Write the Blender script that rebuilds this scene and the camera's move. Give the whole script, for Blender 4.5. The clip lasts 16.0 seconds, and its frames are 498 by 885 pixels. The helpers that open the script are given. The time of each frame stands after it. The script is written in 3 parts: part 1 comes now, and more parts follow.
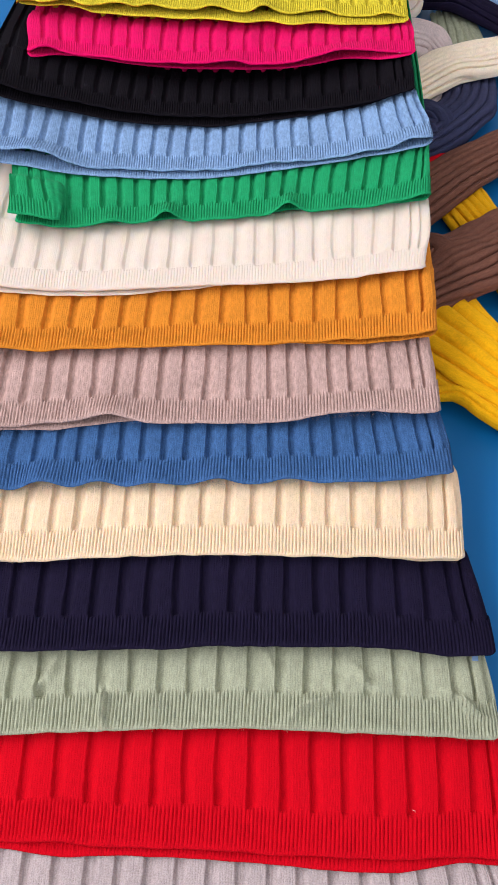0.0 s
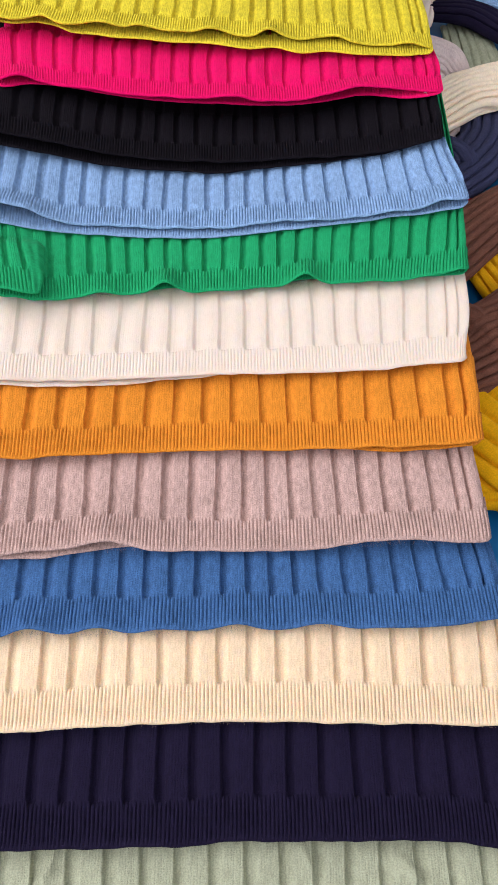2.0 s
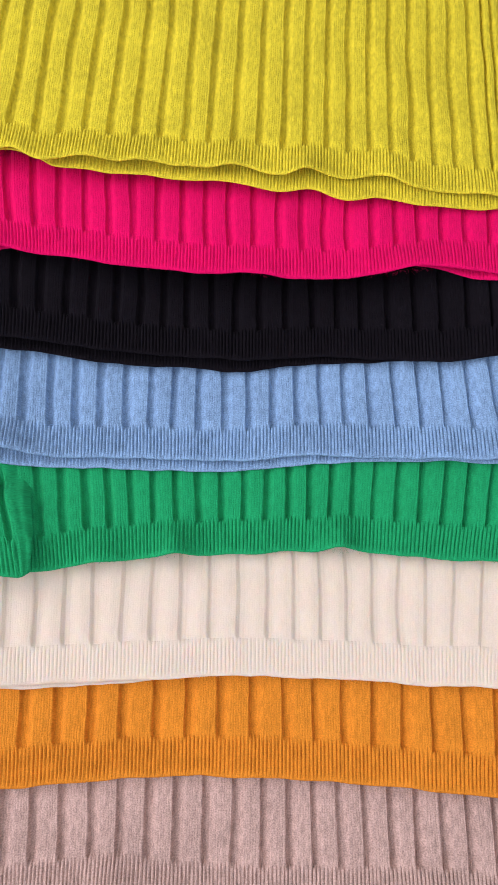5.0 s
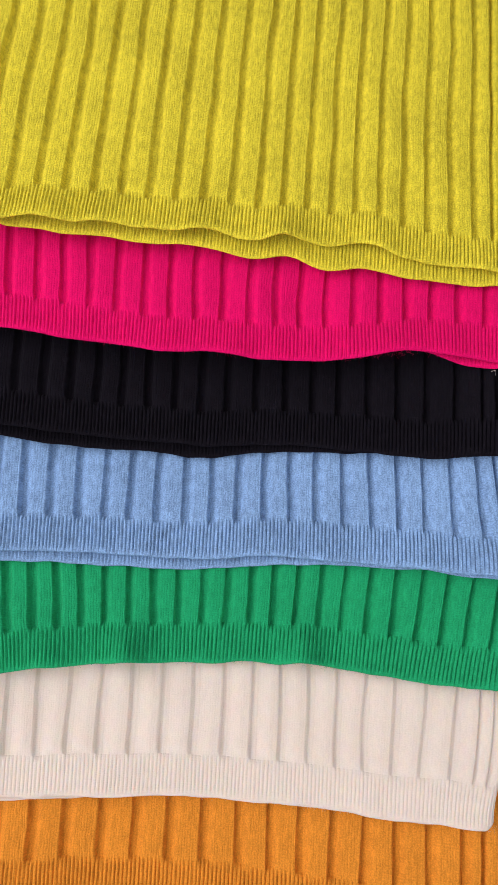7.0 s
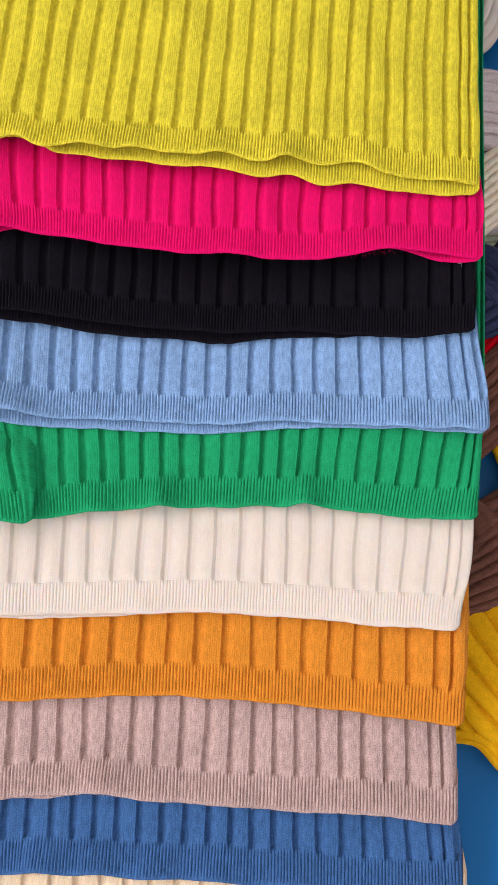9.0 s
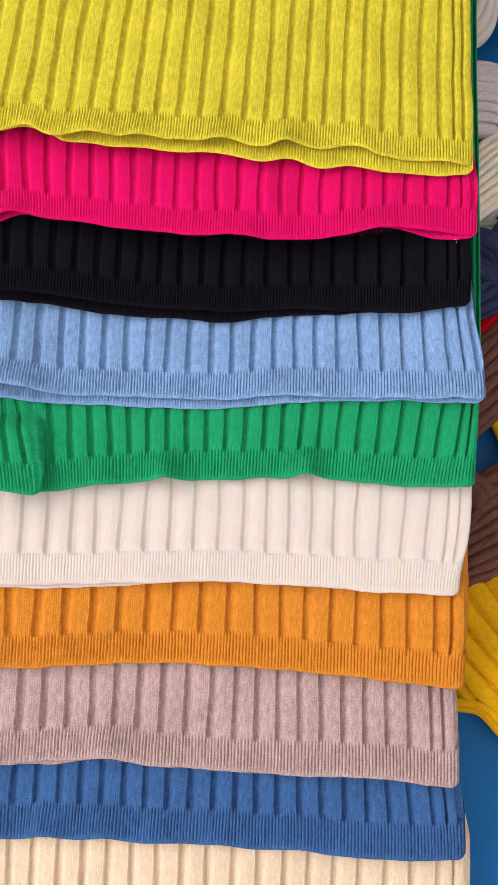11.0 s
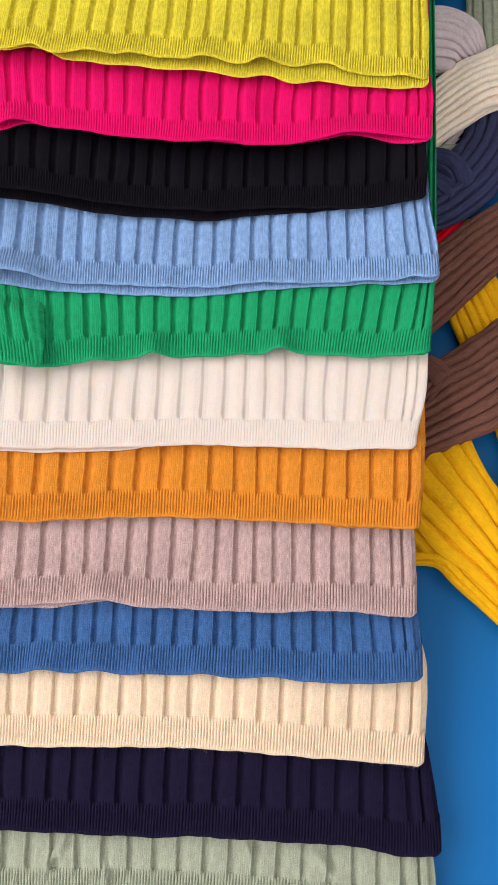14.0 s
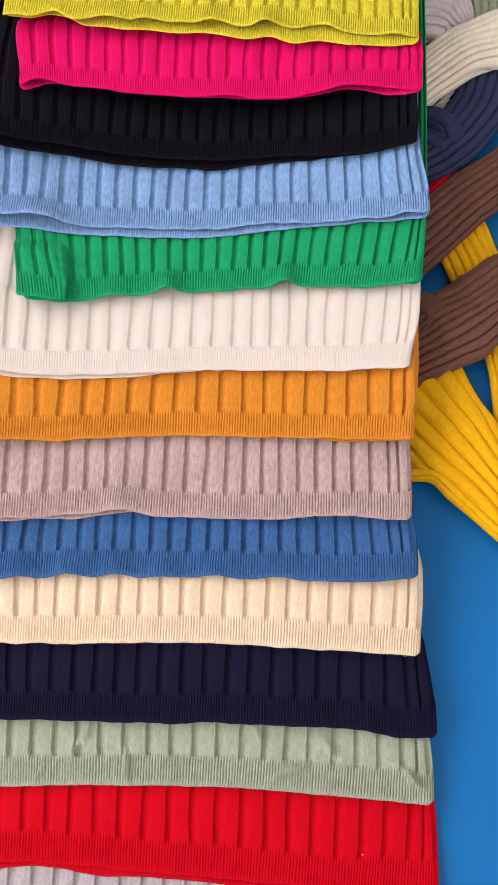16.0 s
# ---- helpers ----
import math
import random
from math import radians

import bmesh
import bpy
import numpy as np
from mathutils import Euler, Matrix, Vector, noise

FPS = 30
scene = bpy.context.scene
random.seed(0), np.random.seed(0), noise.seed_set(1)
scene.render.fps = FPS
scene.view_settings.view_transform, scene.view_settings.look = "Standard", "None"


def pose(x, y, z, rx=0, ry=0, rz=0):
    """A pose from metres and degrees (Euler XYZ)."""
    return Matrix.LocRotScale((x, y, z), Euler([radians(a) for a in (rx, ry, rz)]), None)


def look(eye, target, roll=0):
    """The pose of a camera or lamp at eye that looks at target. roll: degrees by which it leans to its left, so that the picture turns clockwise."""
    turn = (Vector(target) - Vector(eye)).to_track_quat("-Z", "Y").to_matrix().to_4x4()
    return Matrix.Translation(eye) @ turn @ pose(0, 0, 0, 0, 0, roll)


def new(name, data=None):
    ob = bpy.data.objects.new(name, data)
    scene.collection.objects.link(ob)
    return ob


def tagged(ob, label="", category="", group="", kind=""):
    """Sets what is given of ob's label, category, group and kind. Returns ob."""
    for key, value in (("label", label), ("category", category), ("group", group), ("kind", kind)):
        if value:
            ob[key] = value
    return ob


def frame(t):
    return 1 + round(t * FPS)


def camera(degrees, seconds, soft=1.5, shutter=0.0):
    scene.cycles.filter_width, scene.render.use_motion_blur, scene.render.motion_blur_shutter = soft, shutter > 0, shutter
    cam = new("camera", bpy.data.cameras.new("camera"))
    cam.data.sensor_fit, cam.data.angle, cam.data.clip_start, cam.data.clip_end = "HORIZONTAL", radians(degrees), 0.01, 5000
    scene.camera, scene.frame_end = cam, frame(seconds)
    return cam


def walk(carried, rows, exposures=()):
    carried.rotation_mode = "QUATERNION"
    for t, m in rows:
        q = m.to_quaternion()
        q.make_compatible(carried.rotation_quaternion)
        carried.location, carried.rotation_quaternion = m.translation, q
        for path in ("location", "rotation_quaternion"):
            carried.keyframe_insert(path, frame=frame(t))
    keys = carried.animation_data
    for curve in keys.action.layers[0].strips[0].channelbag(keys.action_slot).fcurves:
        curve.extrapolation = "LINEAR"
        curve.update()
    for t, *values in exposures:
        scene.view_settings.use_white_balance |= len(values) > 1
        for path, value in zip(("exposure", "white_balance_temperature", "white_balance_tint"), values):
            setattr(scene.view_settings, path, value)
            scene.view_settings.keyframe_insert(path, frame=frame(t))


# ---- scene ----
cam = camera(37.22, 16.0, 1.6)
ROWS = [
    (0, 0.0979, -0.4966, 0.5160, 35.64, 3.24, 3.28),
    (0.5, 0.0931, -0.4584, 0.5153, 35.10, 3.24, 2.85),
    (1, 0.0816, -0.4294, 0.5160, 34.52, 2.65, 2.46),
    (1.5, 0.0654, -0.3875, 0.5178, 33.80, 1.72, 1.94),
    (2, 0.0516, -0.3607, 0.5137, 33.22, 1.09, 1.56),
    (2.5, 0.0387, -0.3214, 0.5072, 32.64, 0.68, 1.35),
    (3, 0.0436, -0.2733, 0.5151, 31.07, 0.63, 1.49),
    (3.5, 0.0367, -0.2255, 0.5318, 29.12, 0.71, 1.97),
    (4, 0.0332, -0.1654, 0.5610, 26.90, 1.24, 2.42),
    (4.2, 0.0300, -0.1330, 0.5725, 25.05, 1.20, 2.50),
    (6.3, 0.0560, 0.0650, 0.5950, 16.30, 2.30, 4.35),
    (6.5, 0.0617, 0.0700, 0.5881, 16.38, 2.69, 4.71),
    (7, 0.0606, 0.0844, 0.5739, 15.65, 2.12, 4.80),
    (7.5, 0.0655, 0.0514, 0.6025, 15.25, 1.83, 4.78),
    (8, 0.0677, 0.0338, 0.6022, 15.11, 2.08, 4.78),
    (8.5, 0.0714, -0.0009, 0.6296, 15.15, 3.08, 4.82),
    (9, 0.0745, -0.0263, 0.6509, 15.19, 3.28, 4.57),
    (11.3, 0.0893, -0.0705, 0.6569, 16.84, 4.50, 4.39),
    (11.5, 0.0911, -0.0753, 0.6580, 16.64, 3.96, 4.23),
    (12, 0.1001, -0.1080, 0.6510, 16.99, 3.88, 4.35),
    (12.5, 0.1055, -0.1374, 0.6516, 17.34, 3.73, 4.35),
    (13, 0.1052, -0.1641, 0.6645, 17.45, 3.90, 4.38),
    (13.5, 0.1063, -0.1863, 0.6688, 17.97, 3.75, 4.32),
    (14, 0.1094, -0.2040, 0.6781, 18.47, 3.75, 4.32),
    (14.5, 0.1099, -0.2289, 0.6889, 18.75, 4.13, 4.37),
    (15, 0.1068, -0.2524, 0.6965, 18.89, 4.13, 4.16),
    (15.5, 0.1110, -0.2810, 0.7018, 19.21, 4.24, 4.08),
    (16, 0.1195, -0.3023, 0.7002, 19.75, 4.55, 4.13),
]

walk(cam, [(t, pose(x, y, z, rx, ry, rz)) for t, x, y, z, rx, ry, rz in ROWS],
     exposures=((0.0, 0.0), (3.0, 0.0), (4.5, -0.10), (6.5, -0.26), (8.0, -0.15), (9.0, -0.10), (11.5, -0.07), (16.0, -0.02)))

# ---- light: daylight from a large side window, and an added fill behind the camera ----
world = bpy.data.worlds.new("sky")
scene.world = world
world.use_nodes = True
wn = world.node_tree
sky = wn.nodes.new("ShaderNodeTexSky")
sky.sky_type = "NISHITA"
sky.sun_disc = False
sky.sun_elevation, sky.sun_rotation = radians(48), radians(60)
wn.nodes["Background"].inputs["Strength"].default_value = 0.15
wn.links.new(sky.outputs["Color"], wn.nodes["Background"].inputs["Color"])


def area_light(name, m, sx, sy, watts, colour):
    data = bpy.data.lights.new(name, "AREA")
    data.shape, data.size, data.size_y, data.energy, data.color = "RECTANGLE", sx, sy, watts, colour
    ob = new(name, data)
    ob.matrix_world = m
    return ob


area_light("daylight_or_fill", look((-1.02, -0.1, 1.25), (0.0, -0.1, 1.05)), 2.1, 1.3, 46, (0.965, 0.955, 1.02))
# unseen fill lamp, added behind the camera to brighten the shaded sleeves
area_light("daylight_or_fill", look((0.22, -1.75, 1.5), (0.22, 0.0, 1.5)), 1.85, 1.5, 14, (0.965, 0.955, 1.02))

# ---- materials ----


def nodes_of(name):
    mat = bpy.data.materials.new(name)
    mat.use_nodes = True
    nt = mat.node_tree
    return mat, nt, nt.nodes["Principled BSDF"]


def knit(name, colour, melange=0.12, fuzz=0.35, relief=0.8, depth=0.0):
    """Fine wool knit: stitch columns, loops, loose fibres and a slight mix of tones."""
    mat, nt, bsdf = nodes_of(name)
    N, L = nt.nodes.new, nt.links.new
    uv = N("ShaderNodeUVMap")
    uv.uv_map = "cloth"
    fine = N("ShaderNodeTexNoise")
    fine.inputs["Scale"].default_value, fine.inputs["Detail"].default_value = 1050, 2
    L(uv.outputs["UV"], fine.inputs["Vector"])
    streak_map = N("ShaderNodeMapping")
    streak_map.inputs["Scale"].default_value = (1.0, 0.35, 1.0)
    L(uv.outputs["UV"], streak_map.inputs["Vector"])
    streak = N("ShaderNodeTexNoise")
    streak.inputs["Scale"].default_value, streak.inputs["Detail"].default_value = 420, 2
    L(streak_map.outputs["Vector"], streak.inputs["Vector"])
    broad = N("ShaderNodeTexNoise")
    broad.inputs["Scale"].default_value, broad.inputs["Detail"].default_value = 28, 3
    L(uv.outputs["UV"], broad.inputs["Vector"])
    mix = N("ShaderNodeMath")
    mix.operation = "MULTIPLY_ADD"
    mix.inputs[1].default_value = 0.6
    L(streak.outputs["Fac"], mix.inputs[0])
    L(fine.outputs["Fac"], mix.inputs[2])
    mix2 = N("ShaderNodeMath")
    mix2.operation = "MULTIPLY_ADD"
    mix2.inputs[1].default_value = 0.3
    L(broad.outputs["Fac"], mix2.inputs[0])
    L(mix.outputs[0], mix2.inputs[2])
    span = N("ShaderNodeMapRange")
    span.inputs["From Min"].default_value, span.inputs["From Max"].default_value = 0.75, 1.15
    span.inputs["To Min"].default_value, span.inputs["To Max"].default_value = 1 - 1.5 * melange, 1 + 1.5 * melange
    L(mix2.outputs[0], span.inputs["Value"])
    scale = N("ShaderNodeVectorMath")
    scale.operation = "SCALE"
    scale.inputs[0].default_value = colour
    L(span.outputs["Result"], scale.inputs["Scale"])
    L(scale.outputs["Vector"], bsdf.inputs["Base Color"])
    # stitches: columns 1.7 mm wide, loops 1.3 mm high
    sep = N("ShaderNodeSeparateXYZ")
    L(uv.outputs["UV"], sep.inputs["Vector"])

    def wave(socket, period):
        k = N("ShaderNodeMath")
        k.operation = "MULTIPLY"
        k.inputs[1].default_value = 2 * math.pi / period
        L(socket, k.inputs[0])
        stray = N("ShaderNodeMath")
        stray.operation = "MULTIPLY_ADD"
        stray.inputs[1].default_value = 9.0
        L(streak.outputs["Fac"], stray.inputs[0])
        L(k.outputs[0], stray.inputs[2])
        s = N("ShaderNodeMath")
        s.operation = "SINE"
        L(stray.outputs[0], s.inputs[0])
        return s.outputs[0]

    a, b = wave(sep.outputs["X"], 0.0017), wave(sep.outputs["Y"], 0.0013)
    stitch = N("ShaderNodeMath")
    stitch.operation = "MULTIPLY_ADD"
    stitch.inputs[1].default_value = 0.25
    L(b, stitch.inputs[0])
    L(a, stitch.inputs[2])
    rough_h = N("ShaderNodeMath")
    rough_h.operation = "MULTIPLY_ADD"
    rough_h.inputs[1].default_value = 5.0
    L(mix.outputs[0], rough_h.inputs[0])
    L(stitch.outputs[0], rough_h.inputs[2])
    bump = N("ShaderNodeBump")
    bump.inputs["Strength"].default_value, bump.inputs["Distance"].default_value = relief, 0.00010
    L(rough_h.outputs[0], bump.inputs["Height"])
    L(bump.outputs["Normal"], bsdf.inputs["Normal"])
    bsdf.inputs["Roughness"].default_value = 0.92
    bsdf.inputs["Specular IOR Level"].default_value = 0.06
    bsdf.inputs["Subsurface Weight"].default_value, bsdf.inputs["Subsurface Scale"].default_value = depth, 0.003
    bsdf.inputs["Subsurface Radius"].default_value = (1.0, 0.55, 0.3)
    bsdf.inputs["Sheen Weight"].default_value = fuzz * 0.2
    bsdf.inputs["Sheen Roughness"].default_value = 0.5
    bsdf.inputs["Sheen Tint"].default_value = (*[min(1.0, 0.25 + 0.75 * c) for c in colour], 1)
    return mat


def plain(name, colour, rough, scale=12.0, vary=0.06, bump=0.0, bump_scale=250.0, gloss=0.5):
    mat, nt, bsdf = nodes_of(name)
    N, L = nt.nodes.new, nt.links.new
    co = N("ShaderNodeTexCoord")
    n = N("ShaderNodeTexNoise")
    n.inputs["Scale"].default_value, n.inputs["Detail"].default_value = scale, 6
    L(co.outputs["Object"], n.inputs["Vector"])
    span = N("ShaderNodeMapRange")
    span.inputs["To Min"].default_value, span.inputs["To Max"].default_value = 1 - vary, 1 + vary
    L(n.outputs["Fac"], span.inputs["Value"])
    sc = N("ShaderNodeVectorMath")
    sc.operation = "SCALE"
    sc.inputs[0].default_value = colour
    L(span.outputs["Result"], sc.inputs["Scale"])
    L(sc.outputs["Vector"], bsdf.inputs["Base Color"])
    bsdf.inputs["Roughness"].default_value, bsdf.inputs["Specular IOR Level"].default_value = rough, gloss
    if bump:
        g = N("ShaderNodeTexNoise")
        g.inputs["Scale"].default_value, g.inputs["Detail"].default_value = bump_scale, 4
        L(co.outputs["Object"], g.inputs["Vector"])
        bp = N("ShaderNodeBump")
        bp.inputs["Strength"].default_value, bp.inputs["Distance"].default_value = 0.4, bump
        L(g.outputs["Fac"], bp.inputs["Height"])
        L(bp.outputs["Normal"], bsdf.inputs["Normal"])
    return mat


YARN = dict(
    lime=knit("lime_knit", (0.61, 0.485, 0.032), 0.20),
    pink=knit("pink_knit", (0.66, 0.003, 0.098), 0.09),
    black=knit("black_knit", (0.0055, 0.0042, 0.0062), 0.15, 0.03),
    sky_blue=knit("sky_blue_knit", (0.195, 0.305, 0.48), 0.20),
    green=knit("green_knit", (0.012, 0.275, 0.10), 0.12),
    white=knit("white_knit", (0.65, 0.54, 0.445), 0.03, 0.35, 0.25, 0.4),
    orange=knit("orange_knit", (0.61, 0.205, 0.021), 0.13),
    rose=knit("rose_knit", (0.445, 0.295, 0.255), 0.20),
    blue=knit("blue_knit", (0.044, 0.108, 0.245), 0.20),
    cream=knit("cream_knit", (0.73, 0.545, 0.36), 0.08, 0.35, 0.5, 0.3),
    navy=knit("navy_knit", (0.010, 0.0072, 0.021), 0.15, 0.05),
    sage=knit("sage_knit", (0.34, 0.35, 0.24), 0.12),
    red=knit("red_knit", (0.54, 0.0015, 0.009), 0.06, 0.06),
    ivory=knit("ivory_knit", (0.86, 0.71, 0.53), 0.08, 0.35, 0.5, 0.3),
    pale_taupe=knit("pale_taupe_knit", (0.60, 0.48, 0.45), 0.10),
    taupe=knit("taupe_knit", (0.42, 0.34, 0.325), 0.12),
    brown=knit("brown_knit", (0.165, 0.068, 0.045), 0.16),
    yellow=knit("yellow_knit", (0.86, 0.42, 0.007), 0.08),
    slate=knit("slate_knit", (0.040, 0.043, 0.090), 0.14, 0.2),
)
BLUE_TOP = plain("blue_laminate", (0.003, 0.132, 0.350), 0.45, 3.0, 0.05, 0.00004, 900, 0.22)
STEEL = plain("grey_painted_steel", (0.45, 0.45, 0.46), 0.4)
WALL = plain("white_wall_paint", (0.86, 0.855, 0.85), 0.9, 4, 0.03, 0.0006, 120)
FLOOR = plain("pale_floor", (0.48, 0.45, 0.41), 0.5, 2, 0.08)

# ---- building helpers ----


def mesh_ob(name, verts, faces, material, parent=None, label="", smooth=True, uvs=None):
    me = bpy.data.meshes.new(name)
    me.from_pydata(verts, [], faces)
    me.materials.append(material)
    if uvs is not None:
        layer = me.uv_layers.new(name="cloth")
        idx = np.empty(len(me.loops), dtype=np.int32)
        me.loops.foreach_get("vertex_index", idx)
        layer.data.foreach_set("uv", np.asarray(uvs, dtype=np.float32)[idx].ravel())
    me.polygons.foreach_set("use_smooth", np.full(len(me.polygons), smooth))
    me.update()
    ob = new(name, me)
    ob.parent = parent
    if label:
        tagged(ob, label)
    return ob


def part(name, bm, material, parent, label=""):
    me = bpy.data.meshes.new(name)
    bm.to_mesh(me)
    bm.free()
    me.materials.append(material)
    ob = new(name, me)
    ob.parent = parent
    if label:
        tagged(ob, label)
    return ob


def box(x0, x1, y0, y1, z0, z1, bevel=0.0):
    bm = bmesh.new()
    bmesh.ops.create_cube(bm, size=1)
    for v in bm.verts:
        v.co = Vector(((x0 + x1) / 2 + v.co.x * (x1 - x0), (y0 + y1) / 2 + v.co.y * (y1 - y0), (z0 + z1) / 2 + v.co.z * (z1 - z0)))
    if bevel:
        bmesh.ops.bevel(bm, geom=bm.edges[:], offset=bevel, segments=2, affect="EDGES")
    return bm


def grid_faces(rows, cols, closed=False):
    r, c = np.meshgrid(np.arange(rows - 1), np.arange(cols if closed else cols - 1), indexing="ij")
    n = (c + 1) % cols
    return np.stack([r * cols + c, r * cols + n, (r + 1) * cols + n, (r + 1) * cols + c], -1).reshape(-1, 4).tolist()


def step(t):
    t = np.clip(t, 0, 1)
    return t * t * (3 - 2 * t)


def spline(keys, values, x):
    """A smooth curve through evenly spaced values."""
    v = np.asarray(values, float)
    n = len(v)
    u = np.clip((x - keys[0]) / (keys[1] - keys[0]) * (n - 1), 0, n - 1 - 1e-9)
    i = np.floor(u).astype(int)
    f = u - i
    p0, p1, p2, p3 = v[np.maximum(i - 1, 0)], v[i], v[i + 1], v[np.minimum(i + 2, n - 1)]
    return 0.5 * (2 * p1 + (p2 - p0) * f + (2 * p0 - 5 * p1 + 4 * p2 - p3) * f**2 + (3 * p1 - p0 - 3 * p2 + p3) * f**3)


def ripple(seed, x, y, size, octaves=3):
    """Soft unevenness between about -1 and 1, of that size in metres."""
    rng = np.random.RandomState(seed)
    out = np.zeros(np.broadcast(x, y).shape)
    for k in range(octaves * 3):
        s = size / (1.0 + 0.8 * (k // 3))
        a = rng.uniform(0, 2 * math.pi)
        out = out + np.sin(2 * math.pi * (x * math.cos(a) + y * math.sin(a)) / s + rng.uniform(0, 6.28)) / (1 + k // 3)
    return out / (1.6 * octaves)


# ---- room and table ----
def structure(name, bm, material, label):
    ob = part(name, bm, material, None)
    return tagged(ob, label, name.split("_")[0], kind="structure")


structure("floor", box(-1.27, 1.5, -2.0, 2.8, -0.83, -0.75), FLOOR, "pale smooth floor under the table")
structure("ceiling", box(-1.27, 1.5, -2.0, 2.8, 2.6, 2.7), WALL, "plain white ceiling")
structure("wall_north", box(-1.07, 1.3, 2.6, 2.8, -0.75, 2.6), WALL, "unseen plain white painted wall")
# unseen; stands close so that it bounces fill onto the right side
structure("wall_east", box(1.3, 1.5, -2.0, 2.8, -0.75, 2.6), WALL, "unseen plain white painted wall")


def joined(boxes):
    bm = bmesh.new()
    for size in boxes:
        me = bpy.data.meshes.new("tmp")
        piece = box(*size)
        piece.to_mesh(me)
        piece.free()
        bm.from_mesh(me)
        bpy.data.meshes.remove(me)
    return bm


structure("wall_west", joined(((-1.27, -1.07, -2.0, -1.3, -0.75, 2.6), (-1.27, -1.07, 0.9, 2.8, -0.75, 2.6),
                               (-1.27, -1.07, -1.3, 0.9, -0.75, 0.5), (-1.27, -1.07, -1.3, 0.9, 2.0, 2.6))), WALL, "unseen white painted wall with a window opening made for an area lamp")
# unseen wall, opened only to make room for the added fill lamp
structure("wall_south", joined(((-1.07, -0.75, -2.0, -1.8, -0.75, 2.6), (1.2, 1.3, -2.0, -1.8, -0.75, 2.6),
                                (-0.75, 1.2, -2.0, -1.8, -0.75, 0.7), (-0.75, 1.2, -2.0, -1.8, 2.4, 2.6))), WALL, "unseen white painted wall with a window opening made for an area lamp")

table = tagged(new("table"), "blue laminate table covered with folded knitwear", "table")
part("tabletop", box(-0.62, 0.88, -0.95, 1.25, -0.03, 0.0, 0.003), BLUE_TOP, table, "smooth satin blue laminate top")
for lx in (-0.56, 0.82):
    for ly in (-0.89, 1.19):
        part("leg", box(lx - 0.025, lx + 0.025, ly - 0.025, ly + 0.025, -0.75, -0.03, 0.003), STEEL, table, "grey steel leg")

